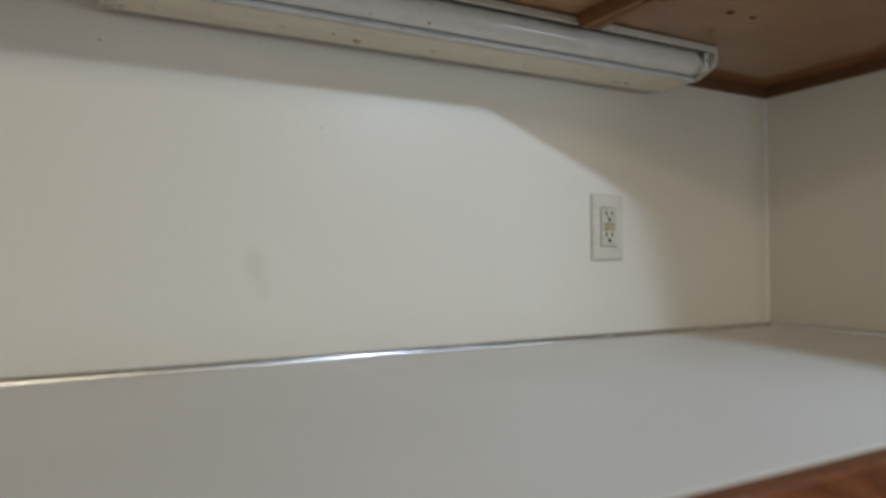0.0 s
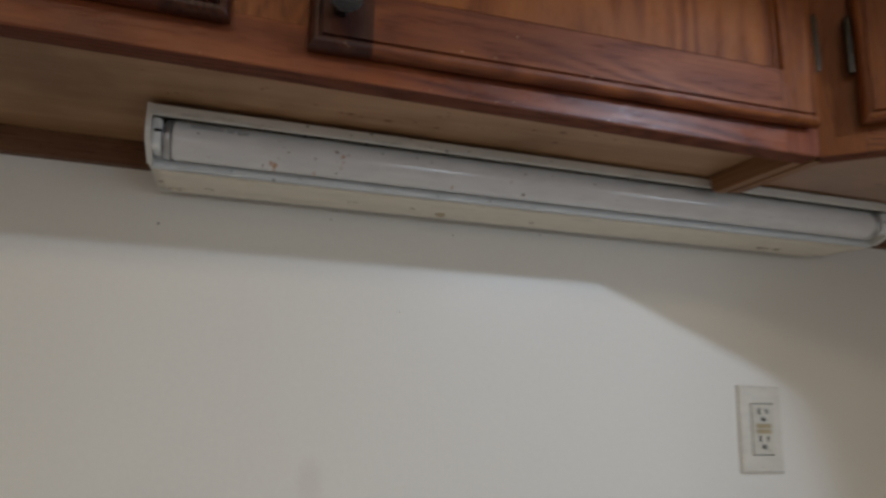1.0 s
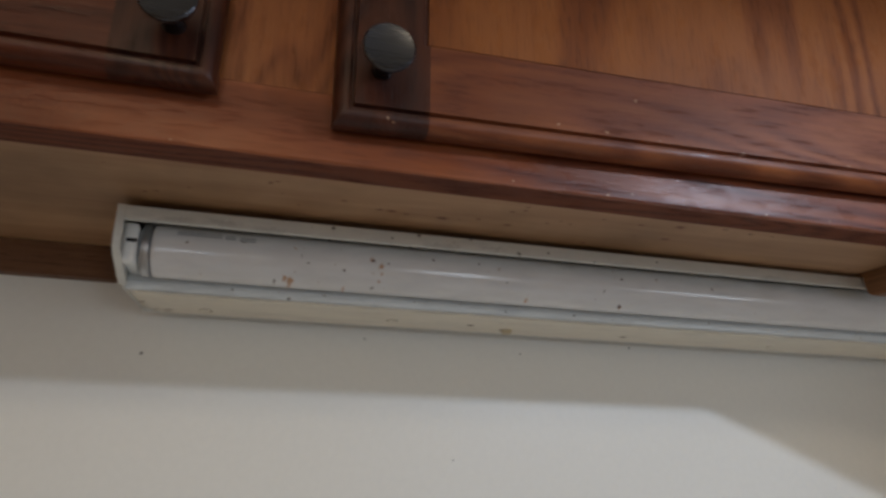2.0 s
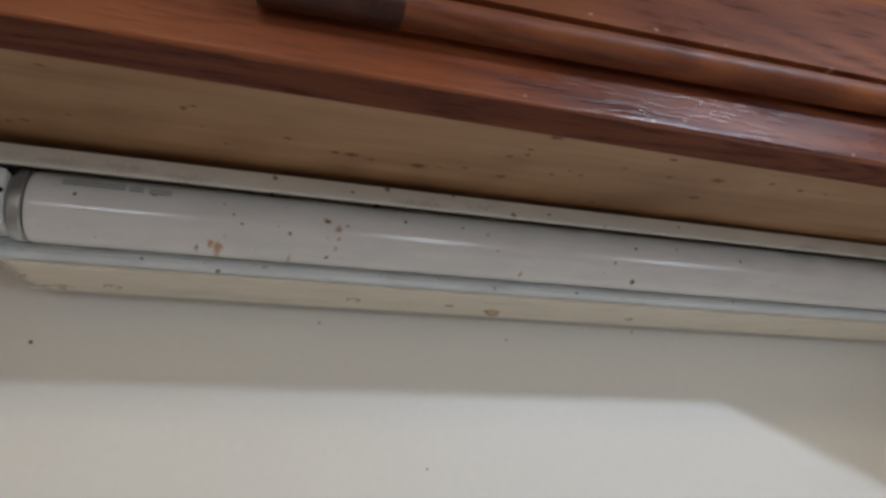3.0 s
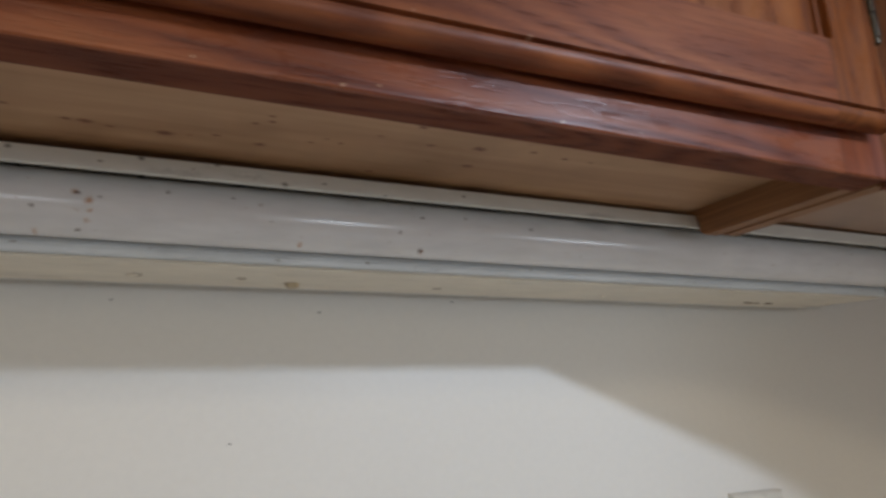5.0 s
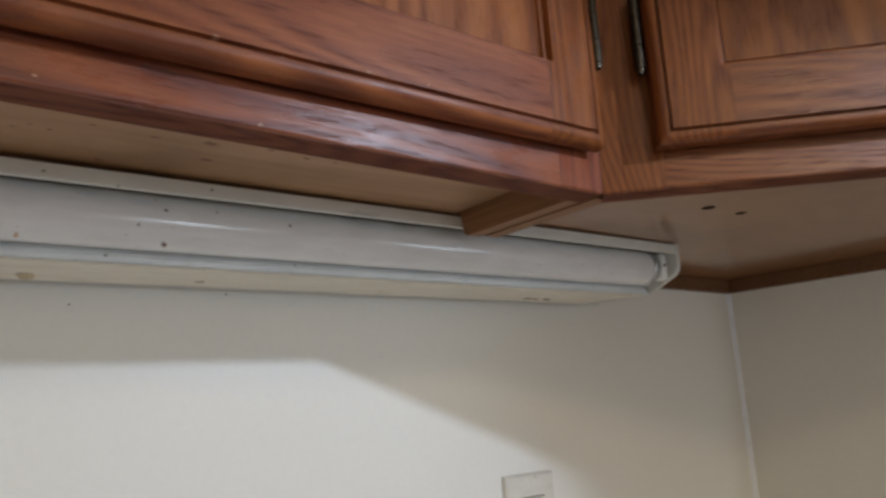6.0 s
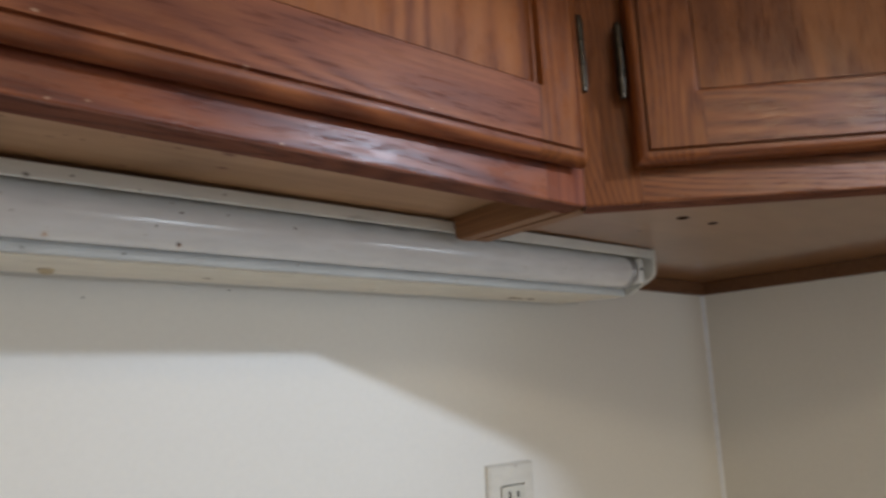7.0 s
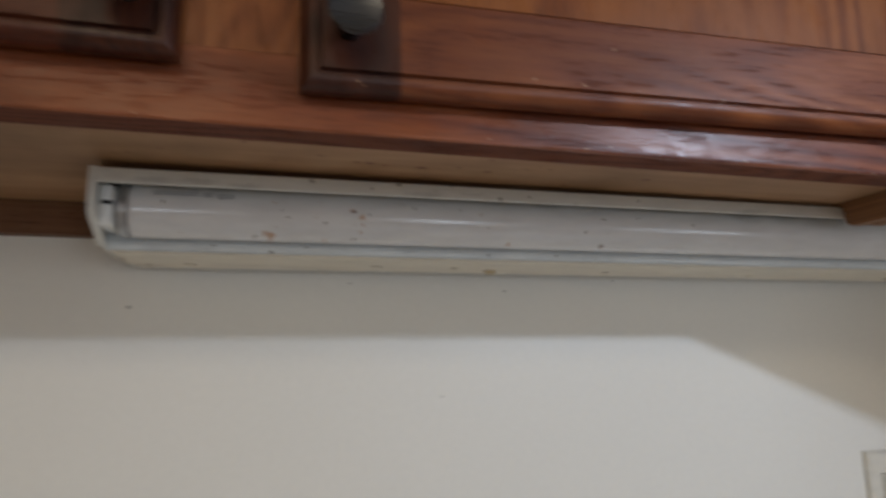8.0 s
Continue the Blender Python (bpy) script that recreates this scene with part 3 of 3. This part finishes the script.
def cabinet_door(parent, at, w, h, mats, knob=None, hinge=None):
    """at: pose of the door's lower outer corner, u to the side, depth into the cabinet."""
    s, r = 0.0480, 0.0535
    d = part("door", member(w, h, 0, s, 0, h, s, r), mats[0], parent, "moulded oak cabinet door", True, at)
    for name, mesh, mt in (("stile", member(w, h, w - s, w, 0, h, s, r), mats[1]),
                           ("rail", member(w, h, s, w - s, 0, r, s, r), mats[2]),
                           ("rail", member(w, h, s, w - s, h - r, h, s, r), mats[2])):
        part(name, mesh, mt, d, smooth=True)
    part("panel", boxed(s + 0.0006, w - s - 0.0006, 0.0077, 0.0120, r + 0.0006, h - r - 0.0006), mats[3], d, "flat oak veneer panel with cathedral grain")
    part("backing", boxed(0.0075, w - 0.0075, LIP + 0.0002, THICK, 0.0075, h - 0.0075), mats[2], d, "inset back of the lipped door")
    if knob:
        part("knob", knob_mesh(pose(knob[0], 0.0002, knob[1], 90, 0, 0)), chrome, d, "round brushed chrome knob", True)
    for z in hinge or ():
        side, depth = (-0.0046, 0.0080) if knob is None else (w + 0.0012, 0.0030)
        part("hinge", hinge_mesh(side, depth, z, z + 0.055), hinge_mat, d, "dark bronze hinge barrel", True)
    return d


# ---- upper cabinets ----
def upper_cabinet():
    x0, x1, top = -0.43, 0.650, 2.138
    t = thing("upper_cabinet", ((x0 + x1) / 2, 0.66, FRAME_Z), "reddish varnished oak wall cabinet with two doors", "cabinet", "wall cabinets")
    back = 0.5315
    part("bottom_rail", bar(x0 + 0.04, 0.6122, FRAME_Y, back, FRAME_Z, 1.414), (oak_rail, oak_raw), t, "worn oak bottom rail")
    part("top_rail", boxed(x0 + 0.04, 0.612, FRAME_Y, back, 2.09, top), oak_x, t)
    part("frame_stile", boxed(x0, x0 + 0.0395, FRAME_Y, back, FRAME_Z, top), oak_z, t)
    part("frame_stile", bar(0.6124, 0.6497, FRAME_Y, back, FRAME_Z, top), (oak_z, oak_raw), t)
    part("mullion", boxed(0.098, 0.174, FRAME_Y, back, 1.4142, 2.0898), oak_post, t, "bare pale oak centre post")
    part("bottom_panel", boxed(x0 + 0.013, 0.6405, back + 0.0005, WALL_Y - 0.001, PLY, PLY + 0.012), ply_mat, t, "grease-spotted plywood underside")
    part("hanging_strip", boxed(x0 + 0.013, 0.6405, 0.786, WALL_Y - 0.001, 1.3705, PLY - 0.0005), oak_strip, t, "dark stained hanging strip")
    part("side_panel", boxed(x0, x0 + 0.0125, back + 0.0005, WALL_Y - 0.001, FRAME_Z, top), oak_z, t)
    bm = prism(bmesh.new(), [(back + 0.0005, FRAME_Z + 0.001), (0.644, FRAME_Z + 0.001), (0.649, FRAME_Z + 0.004), (0.652, PLY - 0.002), (WALL_Y - 0.002, PLY - 0.001),
                             (WALL_Y - 0.002, top), (back + 0.0005, top)], 0.641, 0.6525)
    part("side_panel", bm, edge_mat, t, "plywood side panel notched round the lamp")
    part("back_panel", boxed(x0 + 0.013, 0.6405, WALL_Y - 0.006, WALL_Y - 0.001, PLY + 0.0125, top), ply_mat, t)
    part("top_panel", boxed(x0 + 0.013, 0.6405, back + 0.0005, WALL_Y - 0.0065, top - 0.013, top), ply_mat, t)
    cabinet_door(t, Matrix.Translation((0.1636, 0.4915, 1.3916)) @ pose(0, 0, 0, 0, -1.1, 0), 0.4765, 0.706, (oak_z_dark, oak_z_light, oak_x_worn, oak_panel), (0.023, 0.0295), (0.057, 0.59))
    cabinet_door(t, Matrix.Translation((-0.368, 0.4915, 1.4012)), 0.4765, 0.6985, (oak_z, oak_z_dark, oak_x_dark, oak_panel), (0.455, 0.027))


def corner_cabinet():
    top = 2.138
    t = thing("corner_cabinet", (0.95, 0.5, FRAME_Z), "varnished oak diagonal corner wall cabinet with one door", "cabinet", "wall cabinets")
    face = pose(0.650, FRAME_Y, 0, 0, 0, -45)
    w = 0.432
    part("bottom_rail", bar(0.0402, w - 0.0402, 0.0003, 0.0225, FRAME_Z, 1.412), (oak_x_light, oak_raw), t, "oak bottom rail", basis=face)
    part("top_rail", boxed(0.0405, w - 0.0405, 0.0003, 0.0195, 2.09, top), oak_x_light, t, basis=face)
    part("frame_stile", bar(0.0, 0.040, 0.0003, 0.0225, FRAME_Z, top), (oak_z_light, oak_raw), t, "oak face-frame stile", basis=face)
    part("frame_stile", bar(w - 0.040, w, 0.0003, 0.0225, FRAME_Z, top), (oak_z_light, oak_raw), t, basis=face)
    outline = [(0.6695, 0.5220), (0.9660, 0.2255), (0.9660, 0.2056), (WALL_X - 0.001, 0.2056), (WALL_X - 0.001, WALL_Y - 0.001), (0.6695, WALL_Y - 0.001)]
    part("bottom_panel", prism(bmesh.new(), outline, PLY, PLY + 0.012, "z"), corner_ply, t, "stained plywood underside with screw holes")
    for x, y, r in ((0.830, 0.548, 0.0049), (0.876, 0.546, 0.0040)):
        part("screw_hole", lathe(bmesh.new(), [(0, -0.0002), (r, -0.0004), (r * 1.25, 0.0001), (r, 0.0003), (0, 0.0003)], pose(x, y, PLY, 0, 0, 0), 18), hole_mat, t,
             "dark empty screw hole", True)
    part("top_panel", prism(bmesh.new(), outline, top - 0.013, top, "z"), ply_mat, t)
    bm = prism(bmesh.new(), [(0.5205, FRAME_Z + 0.001), (0.640, FRAME_Z + 0.001), (0.649, FRAME_Z + 0.004), (0.652, PLY - 0.002), (WALL_Y - 0.002, PLY - 0.001),
                             (WALL_Y - 0.002, top), (0.5205, top)], 0.6565, 0.669)
    part("side_panel", bm, edge_mat, t, "plywood side panel notched round the lamp")
    part("side_panel", boxed(0.956, WALL_X - 0.001, 0.193, 0.205, FRAME_Z, top), oak_z, t)
    part("hanging_strip", boxed(0.94, WALL_X - 0.002, 0.788, WALL_Y - 0.001, 1.379, PLY - 0.0005), oak_strip, t, "dark stained hanging strip")
    part("hanging_strip", boxed(WALL_X - 0.012, WALL_X - 0.001, 0.206, 0.7875, 1.379, PLY - 0.0005), oak_strip, t, "dark stained hanging strip")
    cabinet_door(t, face @ Matrix.Translation((0.0355, -0.0170, 1.4000)), 0.361, 0.705, (oak_z_light, oak_z_light, oak_x_light, oak_panel_pale), None, (0.054, 0.59))


upper_cabinet()
corner_cabinet()


# ---- strip lamp ----
def strip_lamp():
    xa, xb = 0.039, 0.934
    t = thing("strip_lamp", (0.486, 0.715, 1.346), "grimy white fluorescent strip lamp under the cabinet, unlit", "lamp")
    # folded steel channel: front flange, top plate, back plate
    bm = prism(bmesh.new(), [(0.6566, 1.3968), (0.6566, 1.3876), (0.6572, 1.3869), (0.6592, 1.3869), (0.6594, 1.3876), (0.6582, 1.3880), (0.6582, 1.3954), (0.7735, 1.3954),
                             (0.7735, 1.3470), (0.7750, 1.3470), (0.7750, 1.3968)], xa + 0.0014, xb - 0.0014)
    part("bottom_plate", boxed(xa + 0.0014, xb - 0.0014, 0.7055, 0.7733, 1.3506, 1.3514), tray_mat, t, "cream bottom plate")
    part("channel", bm, flange_mat, t, "white enamelled steel channel with dark specks")
    bm = prism(bmesh.new(), [(0.7022, 1.3500), (0.7012, 1.3488), (0.7000, 1.3489), (0.6990, 1.3501), (0.6986, 1.3525), (0.6990, 1.3549), (0.7000, 1.3564),
                             (0.7034, 1.3640), (0.7060, 1.3652), (0.7300, 1.3755), (0.7450, 1.3950), (0.7460, 1.3950), (0.7312, 1.3747), (0.7066, 1.3640),
                             (0.7044, 1.3632), (0.7012, 1.3560), (0.7000, 1.3545), (0.6997, 1.3525), (0.7001, 1.3507), (0.7008, 1.3499)], xa + 0.0016, xb - 0.0016)
    part("reflector", bm, lip_mat, t, "bluish white reflector lip")
    bm = prism(bmesh.new(), [(0.0475, 0.7034), (xb - 0.0060, 0.7034), (0.905, 0.7732), (0.0545, 0.7732), (0.0535, 0.7700), (0.0500, 0.7690), (0.0505, 0.7640), (0.0465, 0.7610), (0.0480, 0.7400)],
               1.3474, 1.3490, "z")
    part("wiring_cover", bm, tray_mat, t, "yellowed cream wiring cover with chipped paint")
    cap = [(0.6560, 1.3972), (0.6560, 1.3740), (0.6575, 1.3690), (0.6610, 1.3650), (0.6930, 1.3505), (0.6990, 1.3494), (0.7745, 1.3500), (0.7745, 1.3972)]
    for a, b in ((xa, xa + 0.0013), (xb - 0.0013, xb)):
        bm = prism(bmesh.new(), cap, a, b)
        prism(bm, [(0.6555, 1.3970), (0.6555, 1.3740), (0.6570, 1.3687), (0.6606, 1.3645), (0.6926, 1.3500), (0.6938, 1.3524), (0.6622, 1.3668),
                   (0.6595, 1.3700), (0.6582, 1.3745), (0.6582, 1.3970)], min(a, b - 0.0030) - 0.0002, max(b, a + 0.0030) + 0.0002)
        part("end_cap", bm, flange_mat, t, "white enamelled end cap")
    cy, cz, r = 0.6885, 1.3752, 0.019
    along = pose(0, cy, cz, 0, 90, 0)
    tube = part("tube", lathe(bmesh.new(), [(0, 0.0578), (0.0165, 0.0578), (0.0182, 0.0586), (r, 0.0604), (r, 0.0614), (r, 0.070), (r, 0.902), (r, 0.9080), (r, 0.9090), (0.0182, 0.9115), (0.0165, 0.9122), (0, 0.9122)],
                              along, 64), tube_mat, t, "white fluorescent tube spattered with rust-brown dirt", True)
    for a, b, s in ((0.0505, 0.0578, -1), (0.9122, 0.9205, 1)):
        part("metal_cap", lathe(bmesh.new(), [(0, a), (0.0172, a), (0.0186, a + 0.001), (0.0190, a + 0.002), (0.0190, b - 0.001), (0.0180, b - 0.0002), (0, b)], along, 48),
             ferrule_mat, tube, "dull metal tube cap", True)
        bm = bmesh.new()
        x = a if s < 0 else b
        for dz in (-0.0065, 0.0065):
            box(bm, min(x, x + s * 0.006), max(x, x + s * 0.006), cy - 0.0012 + dz, cy + 0.0012 + dz, cz - 0.0012, cz + 0.0012)
        part("pin", bm, ferrule_mat, tube)
    # unreadable print
    bm = bmesh.new()
    for x, w, a in ((0.074, 0.030, 36), (0.106, 0.007, 35), (0.116, 0.011, 33)):
        ang = radians(a)
        for k in range(2):
            an = ang - 0.13 * k
            p = Vector((x, cy - (r + 0.0001) * math.cos(an), cz + (r + 0.0001) * math.sin(an)))
            up = Vector((0, math.sin(an), math.cos(an))) * 0.0009
            vs = [bm.verts.new(p - up), bm.verts.new(p + Vector((w, 0, 0)) - up), bm.verts.new(p + Vector((w, 0, 0)) + up), bm.verts.new(p + up)]
            bm.faces.new(vs)
    part("print", bm, ink_mat, tube, "faded grey print")
    for a, b, s0, s1 in ((0.0405, 0.0498, 0.0432, 0.0499), (0.9216, 0.9300, 0.9225, 0.9262)):
        h = part("lampholder", boxed(a, b, 0.6672, 0.7040, 1.3605, 1.3885, bevel=0.0026, seg=3), holder_mat, t, "white plastic lampholder", True)
        part("slot", boxed(s0, s1, 0.6666, 0.6674, 1.3746, 1.3770), black_mat, h, "dark tube slot")
    # knock-out ring and screw on the cover
    for x, y in ((0.090, 0.752), (0.240, 0.743), (0.62, 0.750)):
        part("screw", lathe(bmesh.new(), [(0, 0.0016), (0.0026, 0.0013), (0.0034, 0.0002), (0.0034, -0.0008), (0, -0.0008)], pose(x, y, 1.3473, 180, 0, 0), 18), tray_mat, t,
             "painted-over cover screw", True)
    # scuffs in the cover's paint: ring scratches round the screws, a curved scratch and a chip
    for x, y, r in ((0.091, 0.753, 0.0050), (0.241, 0.744, 0.0046), (0.309, 0.742, 0.0030), (0.345, 0.753, 0.0050), (0.459, 0.749, 0.0030)):
        part("ring_scratch", lathe(bmesh.new(), [(r - 0.0005, -0.0001), (r, 0.0003), (r + 0.0005, -0.0001)], pose(x, y, 1.3474, 180, 0, 0), 24), scuff_mat, t, "brown ring scratch")
    bm = bmesh.new()
    for k in range(9):
        a0, a1 = radians(200 + 15 * k), radians(200 + 15 * (k + 1))
        wd = 0.0005 + 0.0006 * math.sin(math.pi * (k + 0.5) / 9)
        arc = [bm.verts.new((0.061 + q * math.cos(a), 0.765 - 0.6 * q * math.sin(a) * -1, 1.34725)) for a, q in
               ((a0, 0.009 - wd), (a1, 0.009 - wd), (a1, 0.009 + wd), (a0, 0.009 + wd))]
        bm.faces.new(arc)
    for x, w in ((0.797, 0.010), (0.811, 0.005), (0.826, 0.008)):
        part("scratch", boxed(x, x + w, 0.7525, 0.7565, 1.3468, 1.3475), scuff_mat, t, "short dark scratch")
    part("curved_scratch", bm, scuff_mat, t, "curved brown scratch")
    bm = bmesh.new()
    for x, y, r in ((0.345, 0.753, 0.0046), (0.3475, 0.7510, 0.0032)):
        lathe(bm, [(0, 0.0040), (r * 0.55, 0.0034), (r * 0.85, 0.0018), (r, -0.0002)], pose(x, y, 1.3474, 180, 0, 0), 11)
    part("paint_chip", bm, chip_mat, t, "lifted chip of tan paint", True)
    pivot = Matrix.Translation((0.75, 0.715, 1.39))
    t.matrix_basis = pivot @ pose(0, 0, 0, 0, -0.3, 0) @ pivot.inverted() @ t.matrix_basis


strip_lamp()


# ---- outlet ----
def wall_outlet():
    cx, cz, y = 0.8228, 1.106, WALL_Y
    t = thing("wall_outlet", (cx, y, cz), "almond wall outlet with test buttons", "outlet")
    w, h = 0.0345, 0.0572
    bm = bmesh.new()
    outer = [bm.verts.new((cx + sx * w, y - 0.0004, cz + sz * h)) for sx, sz in ((-1, -1), (1, -1), (1, 1), (-1, 1))]
    mid = [bm.verts.new((cx + sx * (w - 0.0004), y - 0.0052, cz + sz * (h - 0.0004))) for sx, sz in ((-1, -1), (1, -1), (1, 1), (-1, 1))]
    top = [bm.verts.new((cx + sx * (w - 0.003), y - 0.0074, cz + sz * (h - 0.003))) for sx, sz in ((-1, -1), (1, -1), (1, 1), (-1, 1))]
    hole = [bm.verts.new((cx + sx * 0.0185, y - 0.0076, cz + sz * 0.0345)) for sx, sz in ((-1, -1), (1, -1), (1, 1), (-1, 1))]
    inner = [bm.verts.new((cx + sx * 0.0183, y - 0.0010, cz + sz * 0.0343)) for sx, sz in ((-1, -1), (1, -1), (1, 1), (-1, 1))]
    for a, b in ((outer, mid), (mid, top), (top, hole), (hole, inner)):
        for i in range(4):
            bm.faces.new((a[i], a[(i + 1) % 4], b[(i + 1) % 4], b[i]))
    bmesh.ops.recalc_face_normals(bm, faces=bm.faces)
    part("cover_plate", bm, plate_mat, t, "bevelled almond cover plate")
    face = part("socket_face", boxed(cx - 0.0172, cx + 0.0172, y - 0.0096, y - 0.001, cz - 0.0332, cz + 0.0332, bevel=0.0012), socket_mat, t, "ivory socket face")
    for dz in (0.0215, -0.0145):
        for dx, hh in ((-0.0066, 0.0042), (0.0060, 0.0034)):
            part("slot", boxed(cx + dx - 0.0015, cx + dx + 0.0015, y - 0.0099, y - 0.0095, cz + dz - hh + 0.002, cz + dz + hh + 0.002), black_mat, face)
        part("ground_hole", lathe(bmesh.new(), [(0, 0.0), (0.0032, 0.0), (0.0032, 0.0003), (0, 0.0003)], pose(cx, y - 0.0096, cz + dz - 0.0085, 90, 0, 0), 14), black_mat, face)
    for dz in (0.0042, -0.0030):
        part("button", boxed(cx - 0.0120, cx + 0.0120, y - 0.0109, y - 0.009, cz + dz - 0.0029, cz + dz + 0.0029, bevel=0.0006), button_mat, face, "tan test button")
    for dz in (0.0485, -0.0485):
        part("screw", lathe(bmesh.new(), [(0, 0.0014), (0.0022, 0.0011), (0.0031, 0.0), (0, 0.0)], pose(cx, y - 0.0074, cz + dz, 90, 0, 0), 16), plate_mat, t, "painted screw head", True)


wall_outlet()
